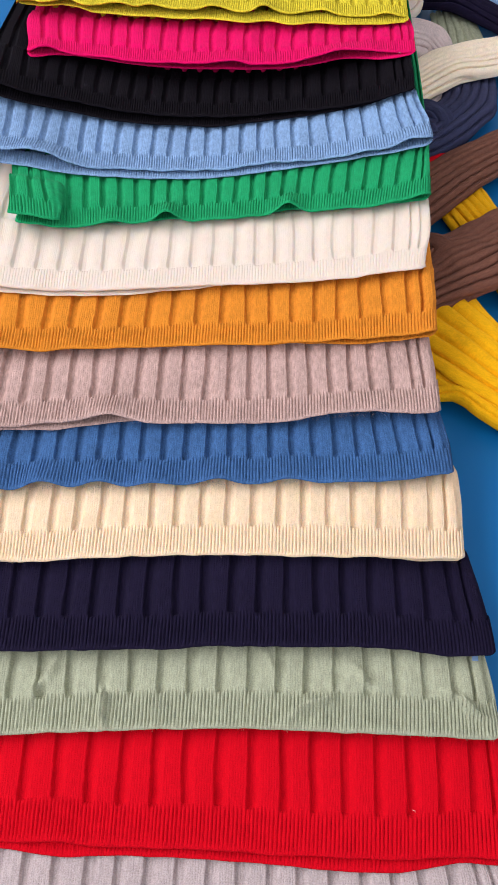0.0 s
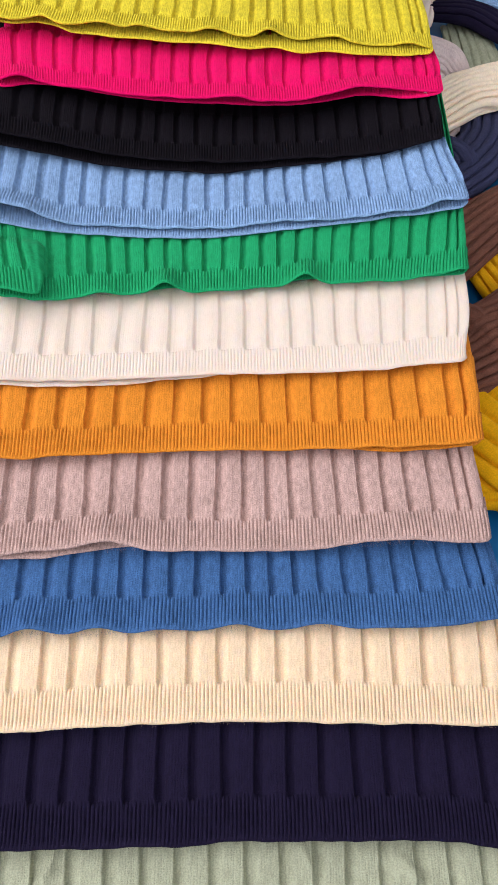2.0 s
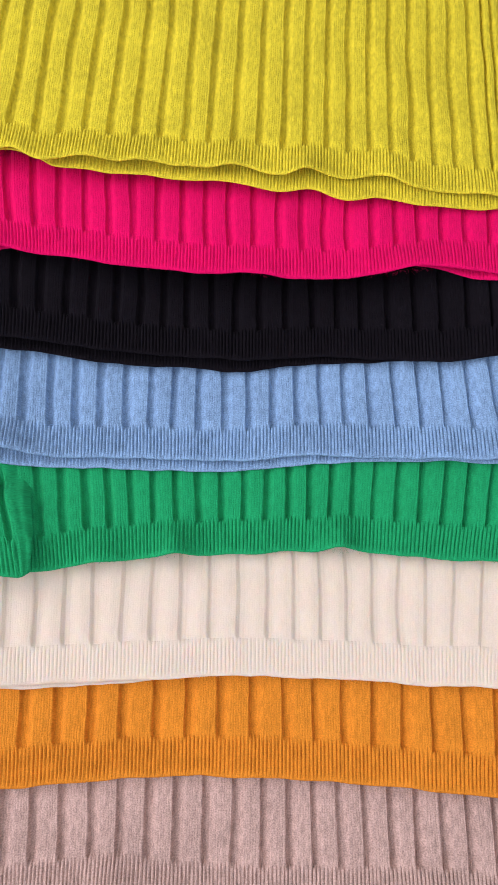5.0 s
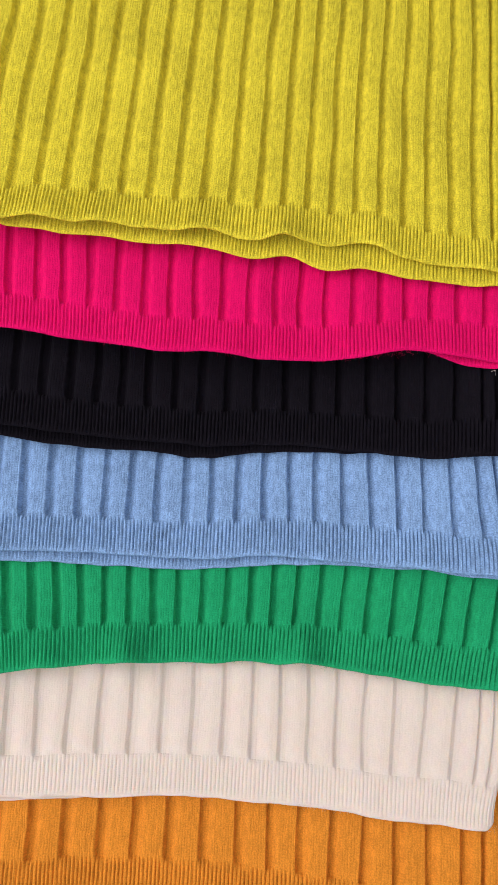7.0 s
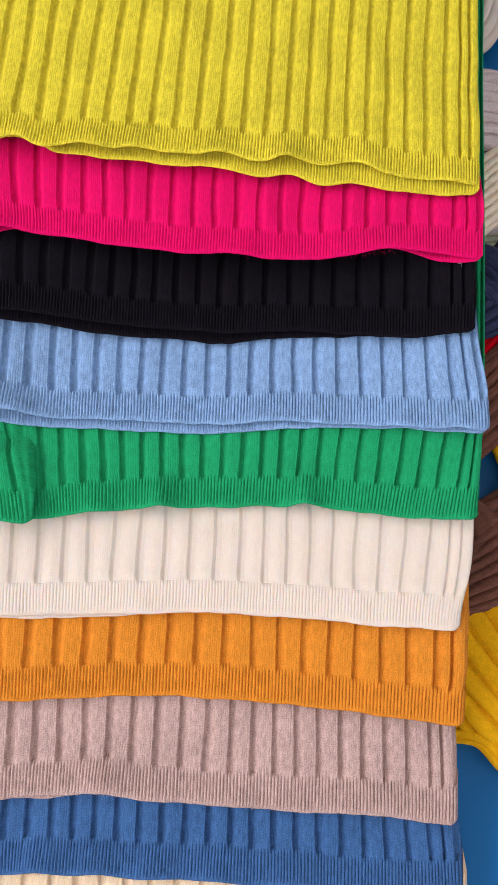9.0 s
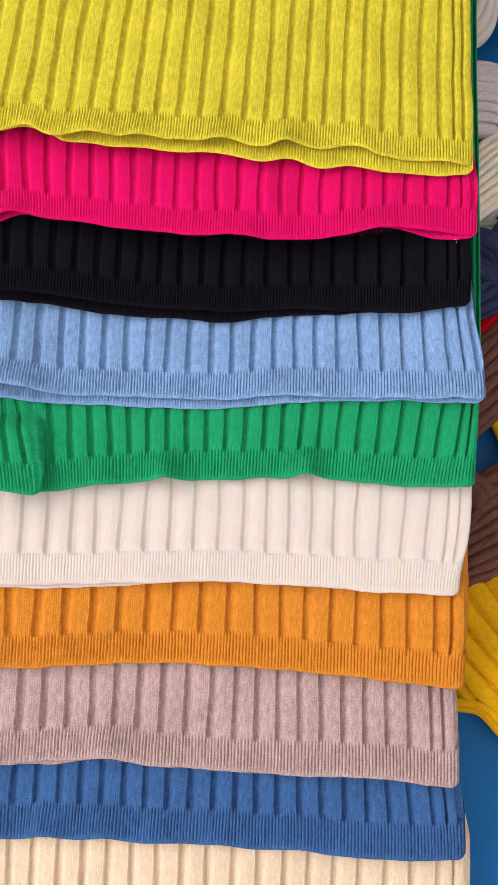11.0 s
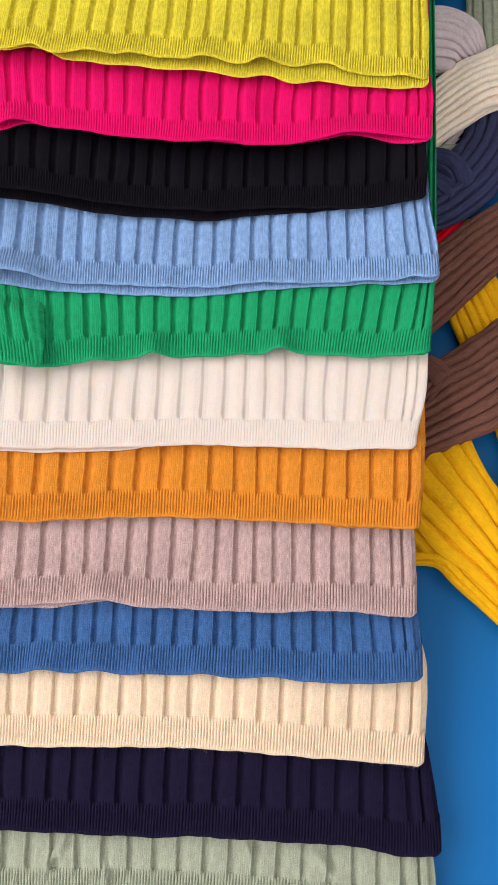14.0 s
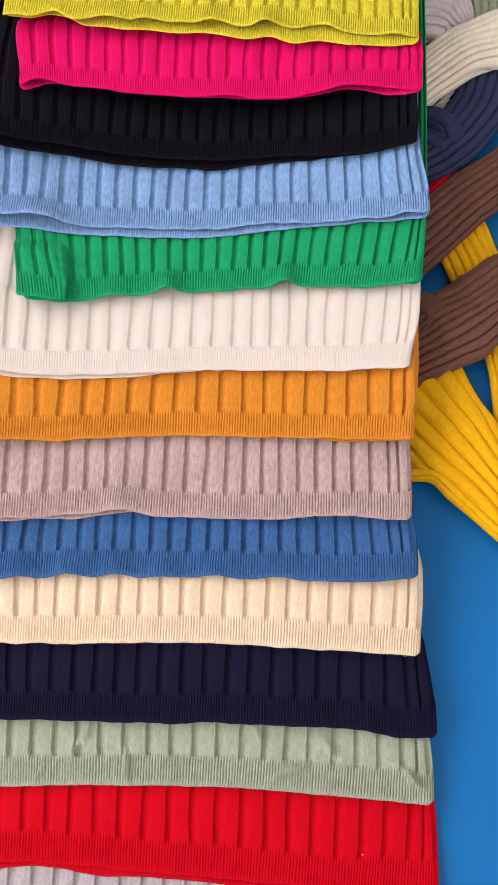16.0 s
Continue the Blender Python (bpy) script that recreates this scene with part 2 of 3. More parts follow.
# ---- the stack of folded knit tops ----
# Each entry, from the bottom of the stack to the top: yarn, hem line (y at x = -0.2 ... 0.2), the back panel's hem beyond it,
# the side edges at the hem, the slant of the ribs, the body's depth, the hem's lifts (x, rise, width).
HEM_X = (-0.2, 0.2)
PILE = [
    dict(yarn="taupe", label="taupe ribbed knit sweater at the bottom of the pile", ribs=((-0.070, 0.062, 0.156), (0, 7, 12), 0.072), hem=(-0.5355, -0.5305, -0.5256, -0.5226, -0.5206, -0.5206, -0.5206, -0.5206, -0.5206), back=(0.002,) * 9, left=-0.225, right=0.230, flare=0.010, tuck=0.024),
    dict(yarn="red", fan=0.75, groove=0.0033, label="bright red ribbed knit sweater, folded flat", ribs=((-0.081, 0.046, 0.187), (0, 6, 13), 0.043), hem=(-0.4484, -0.4455, -0.4415, -0.4410, -0.4405, -0.4395, -0.4395, -0.4395, -0.4356), back=(0.005, 0.005, 0.004, 0.006, 0.004, 0.005, 0.006, 0.006, 0.003), left=-0.225, right=0.230, flare=0.006, tuck=0.028),
    dict(yarn="sage", fan=0.75, groove=0.0038, band=0.5, label="sage green ribbed knit sweater with a creased hem", ribs=((-0.101, 0.042, 0.161), (0, 7, 13), 0.040), hem=(-0.3898, -0.3858, -0.3809, -0.3769, -0.3730, -0.3705, -0.3700, -0.3700, -0.3705), back=(0.001,) * 9, left=-0.22, right=0.226, flare=0.010, tuck=0.014, creases=((0.105, 0.018, 28, 0.018, 0.0040), (0.135, 0.036, -35, 0.014, 0.0030), (0.075, 0.042, -50, 0.012, 0.0015), (-0.075, 0.036, 60, 0.016, 0.0030), (-0.035, 0.016, 105, 0.016, 0.0030), (0.205, 0.020, -30, 0.016, 0.0036), (-0.11, 0.012, 75, 0.01, 0.0015))),
    dict(yarn="navy", fan=0.55, label="dark navy ribbed knit sweater, folded flat", ribs=((-0.150, 0.047, 0.206), (0, 10, 18), 0.044), hem=(-0.3346, -0.3318, -0.3280, -0.3266, -0.3231, -0.3197, -0.3181, -0.3170, -0.3197), back=(0.001,) * 9, left=-0.22, right=0.228, flare=0.014, tuck=0.010),
    dict(yarn="cream", fan=0.5, groove=0.0034, label="warm cream ribbed knit sweater, folded flat", ribs=((-0.150, 0.040, 0.171), (0, 10, 17), 0.039), hem=(-0.2714, -0.2675, -0.2645, -0.2605, -0.2576, -0.2556, -0.2546, -0.2546, -0.2556), back=(0.001,) * 9, left=-0.22, right=0.213, flare=0.000, tuck=0.013),
    dict(yarn="blue", label="denim blue ribbed knit sweater with a wavy hem", ribs=((-0.167, 0.037, 0.171), (0, 12, 20), 0.036), hem=(-0.2148, -0.2118, -0.2069, -0.2048, -0.2017, -0.1993, -0.1980, -0.1969, -0.1921), back=(0.0,) * 9, left=-0.22, right=0.210, flare=0.012, lifts=((-0.105, 0.006, 0.014), (-0.062, 0.0065, 0.015), (-0.022, 0.005, 0.014), (0.032, 0.0065, 0.016), (0.085, 0.004, 0.02), (-0.15, 0.005, 0.015))),
    dict(yarn="rose", label="dusty rose ribbed knit sweater, folded flat", ribs=((-0.174, 0.033, 0.167), (0, 11, 19), 0.054), hem=(-0.1621, -0.1578, -0.1517, -0.1484, -0.1483, -0.1469, -0.1448, -0.1424, -0.1424), back=(0.002, 0.002, 0.003, 0.001, 0, 0, 0, 0, 0), left=-0.22, flare=0.006, right=0.203, lifts=((-0.062, 0.008, 0.022), (0.13, 0.004, 0.03))),
    dict(yarn="orange", groove=0.0036, label="orange ribbed knit sweater, folded flat", ribs=((-0.1058, 0.0460, 0.1818), (0, 7, 14), 0.027), hem=(-0.0897, -0.0868, -0.0813, -0.0749, -0.0717, -0.0709, -0.0714, -0.0729, -0.0739), back=(0, 0, 0, 0, 0, 0.001, 0.001, 0.002, 0.001), left=-0.22, flare=-0.001, right=0.204),
    dict(yarn="white", label="off-white ribbed knit sweater, folded flat", ribs=((-0.1044, 0.0340, 0.1767), (0, 7, 15), 0.027), hem=(-0.0243, -0.0234, -0.0190, -0.0140, -0.0094, -0.0076, -0.0081, -0.0081, -0.0085), back=(0.003, 0.003, 0.003, 0.002, 0.001, 0, 0, 0, 0), left=-0.235, right=0.2045, taper=0.009, flare=0.0, groove=0.0017, soft=0.9, band=0.25),
    dict(yarn="green", pull=0.12, label="emerald green ribbed knit sweater with a folded-over side", ribs=((-0.1149, 0.0412, 0.1773), (0, 10, 19), 0.027), hem=(0.0495, 0.0500, 0.0585, 0.0661, 0.0713, 0.0750, 0.0754, 0.0723, 0.0707), back=(0, 0, 0, 0, 0, 0, 0, 0, 0.001), left=-0.178, right=0.208, flare=-0.002, lean=-0.06, fan=1.15, lifts=((-0.036, 0.011, 0.012), (0.077, 0.0105, 0.011), (-0.085, 0.005, 0.014), (0.200, 0.0025, 0.008))),
    dict(yarn="sky_blue", label="light blue ribbed knit sweater with a double hem", ribs=((-0.1321, 0.0285, 0.1707), (0, 9, 17), 0.027), hem=(0.1280, 0.1293, 0.1338, 0.1361, 0.1368, 0.1415, 0.1417, 0.1402, 0.1359), back=(0.007, 0.007, 0.007, 0.007, 0.006, 0.005, 0.003, 0.002, 0.002), left=-0.235, right=0.213, flare=0.012, lifts=((0.192, 0.0045, 0.012), (-0.17, 0.010, 0.03), (0.06, 0.002, 0.03))),
    dict(yarn="black", label="black ribbed knit sweater, folded flat", ribs=((-0.183, -0.004, 0.187), (0, 10, 20), 0.055), hem=(0.2085, 0.2122, 0.2112, 0.2116, 0.2113, 0.2155, 0.2142, 0.2112, 0.2125), back=(0.005, 0.005, 0.006, 0.006, 0.006, 0.004, 0.002, 0.001, 0.0), left=-0.245, flare=0.003, right=0.201),
    dict(yarn="pink", groove=0.0030, pull=0.0, under=0.66, spread=0.014, wander=2.2, band=0.36, dents=((0.030, 0.045, 0.014, 0.0035), (0.062, 0.050, 0.012, -0.0025), (0.095, 0.040, 0.014, 0.0022), (-0.09, 0.05, 0.02, 0.002)), label="hot pink ribbed knit sweater with a curling hem", ribs=((-0.1327, 0.0275, 0.1825), (0, 9, 18), 0.026), hem=(0.2648, 0.2746, 0.2732, 0.2729, 0.2708, 0.2697, 0.2681, 0.2675, 0.2682, 0.2669, 0.2670, 0.2677, 0.2707, 0.2745, 0.2755, 0.2745, 0.2707), back=(0.002, 0.001, 0, 0, 0, 0, 0, 0, 0, 0, 0, 0, 0, 0, 0.001, 0.004, 0.002), left=-0.203, flare=0.005, right=0.205, lifts=((-0.185, 0.006, 0.020), (0.125, 0.007, 0.035), (0.012, 0.004, 0.016))),
    dict(yarn="lime", groove=0.0040, pull=0.0, under=0.68, dents=((0.110, 0.085, 0.016, 0.0030), (0.145, 0.060, 0.016, 0.0026), (0.128, 0.045, 0.014, -0.0024), (0.080, 0.110, 0.022, -0.0020), (-0.05, 0.10, 0.03, 0.0015), (0.165, 0.13, 0.02, -0.002)), label="lime yellow ribbed knit sweater on the pile", ribs=((-0.1383, 0.0276, 0.1894), (0, 9, 19), 0.026), hem=(0.3397, 0.3467, 0.3399, 0.3456, 0.3443, 0.3455, 0.3448, 0.3449, 0.3471, 0.3431, 0.3472, 0.3434, 0.3461, 0.3391, 0.3351, 0.3316, 0.3301), back=(0.0006, 0.0005, 0.0005, 0.0051, 0.0047, 0.0053, 0.0062, 0.0058, 0.0095, 0.0100, 0.0110, 0.0142, 0.0140, 0.0125, 0.0109, 0.0086, 0.0064), left=-0.228, right=0.201, lean=0.0, fan=0.05, lifts=((0.042, 0.0055, 0.012), (-0.012, 0.003, 0.014), (-0.080, 0.002, 0.015), (-0.112, 0.004, 0.016), (-0.165, 0.004, 0.014), (0.110, 0.0025, 0.016), (0.180, 0.0035, 0.014))),
]
BAND = 0.025
# upper side of each sweater in the middle, how much higher it lies at its rolled sides, and its slope across
TOPS = (0.0055, 0.0125, 0.0211, 0.0327, 0.0405, 0.0458, 0.0538, 0.0623, 0.0716, 0.0797, 0.0875, 0.0985, 0.1240, 0.1425)
SIDES = (0.000, 0.000, 0.000, -0.003, 0.000, 0.008, 0.013, 0.021, 0.020, 0.024, 0.029, 0.032, 0.012, 0.006)
TILTS = (0.0,) * 11 + (-0.03, -0.03, -0.06)


def top_height(level, x):
    if level < 0:
        return 0.0 * x + 0.0006
    return TOPS[level] + TILTS[level] * x + SIDES[level] * np.clip(np.abs(x) / 0.2, 0, 1.1) ** 2.2


def rib_wave(phase, wide=1.0, soft=0.0):
    """Broad ribs whose right edge curls up and drops sharply into a sunken groove; 1 on a rib, 0 in a groove.
    A groove's middle lies at each whole number. wide: the groove's width; soft: blurs the edges of the ribs."""
    f = (phase + 0.14) % 1.0
    rise = 0.80 * step((f - 0.18 * wide + 0.09 * soft) / (0.22 + 0.35 * soft)) + 0.20 * np.sin(math.pi * np.clip((f - 0.15) / 0.85, 0, 1)) ** 0.8
    rise = rise + 0.05 * (1 - soft) * np.exp(-(((f - 0.92) / 0.04) ** 2))
    return rise * (1 - step((f - 0.945 + 0.16 * soft) / (0.054 + 0.16 * soft)))


def rib_phase(spec, x):
    """Rib numbers along x, through three known grooves and on at the same spacing."""
    (a, m, c), (na, nm, nc), _ = spec["ribs"]
    return np.where(x < m, na + (x - a) / (m - a) * (nm - na), nm + (x - m) / (c - m) * (nc - nm))


def panel_rows(depth, seen):
    """Rows of a panel from under its hem, round the edge and back: (distance from hem, sink, inside the band)."""
    edge = [(0.022, 0.0032), (0.006, 0.0032), (0.0022, 0.0030), (0.0007, 0.0024), (0.0, 0.0015), (0.0006, 0.0007), (0.0020, 0.0001)]
    band = [(v, 0.0) for v in np.linspace(0.0045, BAND, 12)]
    body = [(v, 0.0) for v in (BAND + 0.0012, BAND + 0.0025, BAND + 0.004, BAND + 0.006)]
    body += [(v, 0.0) for v in np.arange(BAND + 0.009, seen, 0.004)]
    body += [(v, 0.0) for v in np.linspace(seen + 0.004, depth, 6)]
    return edge, band, body


def knit_panel(parent, level, spec, seed, front=True, left=None, right=None, raise_by=0.0, hem_shift=0.0, names=("front_panel", "hem_band")):
    yarn = YARN[spec["yarn"]]
    left, right = spec["left"] if left is None else left, spec["right"] if right is None else right
    depth = min(0.56, 0.82 - spec["hem"][4])
    width = right - left
    ribs = round(width / 0.0198)
    fine = ribs * 8
    per = 6 if front else 4
    cols = fine * per + 1
    c = np.linspace(0, 1, cols)[None, :]
    edge, band, body = panel_rows(depth, (0.27 if spec["yarn"] == "lime" else 0.115) if front else 0.03)
    rows = edge + band + body
    v = np.array([r[0] for r in rows])[:, None]
    sink = np.array([r[1] for r in rows])[:, None]
    groove = spec.get("groove", 0.0040)
    # where each column lies along the hem
    xh = left + c * width
    hem = spline(HEM_X, spec["hem"], xh) + hem_shift + 0.0011 * ripple(seed + 5, xh, 0 * xh, 0.045)
    if not front:
        over = spline(HEM_X, spec["back"], xh)
        hem = hem - over + 0.009 * np.exp(-np.clip(over, 0, 1) / 0.0012)
    taper = spec.get("taper", 0.003) * np.exp(-((v / 0.035) ** 2))
    hem = hem + 0.0045 * np.clip(1 - np.minimum(c, 1 - c) * width / 0.007, 0, 1) ** 2
    for lx, rise, w in spec.get("lifts", ()):
        hem = hem + spec.get("pull", 0.35) * rise * np.exp(-(((xh - lx) / w) ** 2))
    flare = spec.get("flare", 0.004) * step(v / 0.09) + spec.get("tuck", 0.0) * step((v - 0.07) / 0.06)
    slant = (spec.get("lean", -0.05) + spec.get("fan", 0.28) * xh) * (1 - np.abs(2 * c - 1) ** 10)
    reach = 0.28 if spec["yarn"] == "lime" else 0.115
    wander = spec.get("wander", 1.0)
    x = xh + slant * np.minimum(v, reach) + 0.0011 * wander * ripple(seed, xh, v, 0.10) * step(v / 0.05) + taper * (c - 0.5) * -2 * (np.abs(c - 0.5) * 2) ** 3 - flare * c**6 - spec.get("spread", 0.0) * (1 - c) ** 6 * step(v / 0.08)
    y = hem + v + 0.0010 * ripple(seed + 1, xh, v, 0.09)
    # heights
    d_edge = np.minimum(c, 1 - c) * width
    roll = np.sqrt(np.clip(1 - np.clip(1 - d_edge / 0.009, 0, 1) ** 2, 0, 1))
    low = top_height(level - 1, x)
    h = top_height(level, x) - low
    if front:
        z = low + h * (0.55 + 0.45 * roll) + raise_by * (1 - 0.85 * step((v - 0.05) / 0.02))
        for lx, rise, w in spec.get("lifts", ()):
            z = z + rise * np.exp(-(((xh - lx) / w) ** 2)) * np.exp(-((v / 0.022) ** 2))
        z = z + 0.0019 * ripple(seed + 8, xh, 0 * v, 0.055) * np.exp(-((v / 0.018) ** 2))
        for cx, cv, size, rise in spec.get("dents", ()):
            z = z + rise * np.exp(-(((xh - cx) / size) ** 2) - ((v - cv - 0.6 * (xh - cx)) / (1.3 * size)) ** 2)
        for cx, cv, ang, size, deep in spec.get("creases", ()):
            ca, sa = math.cos(radians(ang)), math.sin(radians(ang))
            along, across = (xh - cx) * ca + (v - cv) * sa, -(xh - cx) * sa + (v - cv) * ca
            z = z + deep * np.exp(-(((across + 0.0015 * np.sin(along / 0.005)) / 0.0026) ** 2) - (along / size) ** 2) * 1.9
    else:
        z = low + h * (spec.get("under", 0.5) - 0.05 * roll) - (spec.get("under", 0.5) * h + (0.002 if level else -0.0006)) * step((v - 0.022) / 0.008)
    z = z + 0.0009 * ripple(seed + 2, x, y, 0.06) * step(v / 0.02 + 0.3) * (1.0 if front else 0.3)
    # pressed down where the next sweater covers it
    if level + 1 < len(PILE):
        z = z - 0.005 * step((y - spline(HEM_X, PILE[level + 1]["hem"], x) - 0.012) / 0.012)
    # ribbing: fine in the band, broad above it; each groove runs out in a short funnel into the band
    phase_b = rib_phase(spec, xh + slant * spec["ribs"][2]) + 0.07 * ripple(seed + 3, xh, 0.4 * v, 0.06) + 0.9 * step((c - 0.945) / 0.045)
    wide = 1.0 + 0.32 * ripple(seed + 11, xh, 0.35 * v, 0.045)
    broad_h = (rib_wave(phase_b, wide, spec.get("soft", 0.0)) - 1) * (1 + 0.22 * ripple(seed + 12, xh, 0.5 * v, 0.07))
    funnel = 0.0020 * np.clip(-broad_h, 0, 1)
    in_band = 1 - step((v - BAND + 0.0008 + funnel) / 0.0032)
    lines = 1 - step((v - BAND + 0.0035 - 0.0015 * ripple(seed + 13, xh, 0 * v, 0.006)) / 0.0045)
    phase_f = c * fine + 0.22 * ripple(seed + 6, xh, 0 * v, 0.025)
    fine_h = -np.exp(-((((phase_f % 1.0) - 0.5) / 0.145) ** 2)) * step(v / 0.0045 - 0.1) * (1 + 0.35 * ripple(seed + 9, xh, v, 0.014))
    outside = np.where(sink > 0.002, 0.0, 1.0)
    z = z + outside * (lines * spec.get("band", 0.41) * min(groove, 0.0042) * fine_h + (1 - in_band) * groove * broad_h)
    z = z + 0.0008 * np.exp(-(((v - BAND - 0.006) / 0.004) ** 2)) * (1 + broad_h) - 0.0005 * in_band
    if front and level == 0:
        z = np.maximum(z, low + 0.0015)
    thin = np.minimum(1.0, 0.35 + roll)
    z = z - sink * thin * (1.0 if front else 0.8)
    origin = np.array(parent.location)
    P = np.stack(np.broadcast_arrays(x, y, z), -1) - origin
    UV = np.stack(np.broadcast_arrays(xh - left, y * 0 + v + 0 * xh), -1)
    cut = len(edge) + len(band)
    made = []
    for name, r0, r1 in ((names[1], 0, cut), (names[0], cut - 1, len(rows))):
        p, uv = P[r0:r1].reshape(-1, 3), UV[r0:r1].reshape(-1, 2)
        made.append(mesh_ob(name, p.tolist(), grid_faces(r1 - r0, cols), yarn, parent, uvs=uv + seed * 0.137))
    return made


SWEATERS = []
for level, spec in enumerate(PILE):
    top = tagged(new("sweater"), spec["label"], "sweater", "pile of folded sweaters")
    top.location = (0.0, spec["hem"][4] + 0.1, float(top_height(level - 1, np.array(0.0))))
    SWEATERS.append(top)
    knit_panel(top, level, spec, 10 * level + 3, True)
    knit_panel(top, level, spec, 10 * level + 7, False, names=("back_panel", "back_hem_band"))
    if spec["yarn"] == "green":
        flap = dict(spec, fan=0.0, lean=-0.28, hem=(0.0460,) * 9, taper=0.0, flare=0.012, lifts=(), ribs=((-0.176, -0.160, -0.146), (0, 1, 2), 0.03))
        knit_panel(top, level, flap, 211, True, -0.177, -0.131, 0.0125, 0.0, ("folded_side", "folded_hem_band"))

# ---- loose sleeves beside the pile ----


def sleeve(yarn, label, path, widths, heights, ribs, seed, twist=0.0, amp=0.0016, knot=0.0, parent=None):
    """A flattened knit tube along a smooth line of points, ribbed along its length."""
    path = np.asarray(path, float)
    n = 90
    s = np.linspace(0, 1, n)
    line = np.stack([spline((0, 1), path[:, k], s) for k in range(3)], -1)
    w, h = spline((0, 1), widths, s), spline((0, 1), heights, s)
    tangent = np.gradient(line, axis=0)
    tangent /= np.linalg.norm(tangent, axis=1)[:, None]
    side = np.cross(tangent, (0, 0, 1.0))
    side /= np.linalg.norm(side, axis=1)[:, None]
    up = np.cross(side, tangent)
    cols = ribs * 2 * 18
    a = np.linspace(0, 2 * math.pi, cols, endpoint=False)[None, :]
    S = s[:, None]
    length = np.concatenate([[0], np.cumsum(np.linalg.norm(np.diff(line, axis=0), axis=1))])[:, None]
    turn = a + twist * S
    e = 0.8
    cx = np.sign(np.cos(turn)) * np.abs(np.cos(turn)) ** e
    across = np.where(np.sin(turn) >= 0, (1 - cx) / 2, (3 + cx) / 2)
    phase = across * ribs + twist * ribs * S + 0.12 * ripple(seed, across, S, 0.6)
    near = np.abs((phase % 1.0) - 0.5)
    wave = 1 - 0.9 * np.exp(-((near / 0.075) ** 2)) - 0.35 * np.exp(-((near / 0.22) ** 2))
    sz = np.sign(np.sin(turn)) * np.abs(np.sin(turn)) ** 0.9
    sz = np.where(sz < 0, sz * 0.6, sz)
    lump = 1 + 0.10 * ripple(seed + 1, np.cos(a) * 0.05 + 0 * S, length + 0 * a, 0.09)
    off = 2.0 * amp * (wave - 1)
    rx = (w[:, None] * lump + off) * cx
    rz = (h[:, None] * lump + off) * sz + knot * ripple(seed + 4, np.cos(a) * 0.04, length, 0.05) * np.clip(sz, 0, 1)
    P = line[:, None, :] + rx[..., None] * side[:, None, :] + rz[..., None] * up[:, None, :]
    origin = path[len(path) // 2].copy()
    origin[2] = 0
    if parent is None:
        ob = tagged(new("knitted_sleeve"), label, "sleeve", "loose sleeves beside the pile")
        ob.location = origin
    else:
        ob, origin = parent, np.array(parent.location)
    uv = np.stack(np.broadcast_arrays(a / (2 * math.pi) * 4 * w.mean(), length), -1).reshape(-1, 2)
    faces = grid_faces(n, cols, True)
    verts = (P - origin).reshape(-1, 3)
    faces += [list(range(cols))[::-1], list(range((n - 1) * cols, n * cols))]
    mesh_ob("tube" if parent is None else "fold", verts.tolist(), faces, YARN[yarn], ob, uvs=uv + seed * 0.21)
    return ob


sleeve("yellow", "golden yellow ribbed sleeve under a brown one", ((0.232, 0.262, 0.008), (0.258, 0.185, 0.009), (0.279, 0.130, 0.010), (0.304, 0.060, 0.010), (0.314, -0.011, 0.009), (0.327, -0.100, 0.008)), (0.029, 0.030, 0.030, 0.029, 0.028, 0.028), (0.008, 0.009, 0.010, 0.010, 0.010, 0.009), 6, 31, 0.0, 0.0018)
wide_sleeve = sleeve("yellow", "wide golden yellow ribbed sleeve, crumpled on the table", ((0.150, 0.062, 0.010), (0.202, 0.000, 0.013), (0.243, -0.049, 0.015), (0.286, -0.098, 0.012), (0.345, -0.170, 0.010)), (0.060, 0.058, 0.048, 0.032, 0.028), (0.012, 0.015, 0.018, 0.014, 0.011), 6, 32, 0.02, 0.0028)
sleeve("brown", "chocolate brown ribbed sleeve lying over a yellow one", ((0.160, 0.120, 0.014), (0.197, 0.157, 0.021), (0.232, 0.192, 0.023), (0.271, 0.232, 0.020), (0.350, 0.302, 0.012)), (0.033, 0.034, 0.034, 0.033, 0.032), (0.013, 0.014, 0.014, 0.013, 0.011), 7, 33, 0.05, 0.0019)
gathered_sleeve = sleeve("brown", "chocolate brown ribbed sleeve, gathered where it folds", ((0.165, 0.010, 0.018), (0.206, 0.037, 0.024), (0.243, 0.064, 0.027), (0.285, 0.100, 0.024), (0.355, 0.160, 0.013)), (0.030, 0.036, 0.041, 0.040, 0.036), (0.015, 0.018, 0.018, 0.015, 0.012), 9, 34, 0.16, 0.0022, 0.003)
sleeve("brown", "", ((0.190, 0.096, 0.022), (0.214, 0.088, 0.031), (0.226, 0.070, 0.034), (0.220, 0.050, 0.033), (0.203, 0.034, 0.027)), (0.012, 0.015, 0.016, 0.014, 0.011), (0.009, 0.011, 0.011, 0.010, 0.008), 2, 48, 0.3, 0.0008, 0.003, gathered_sleeve)
sleeve("yellow", "", ((0.190, -0.086, 0.012), (0.224, -0.085, 0.016), (0.246, -0.103, 0.015), (0.282, -0.134, 0.012), (0.330, -0.182, 0.010)), (0.008, 0.009, 0.009, 0.008, 0.008), (0.007, 0.009, 0.009, 0.008, 0.007), 2, 49, 0.1, 0.0012, 0.0, wide_sleeve)
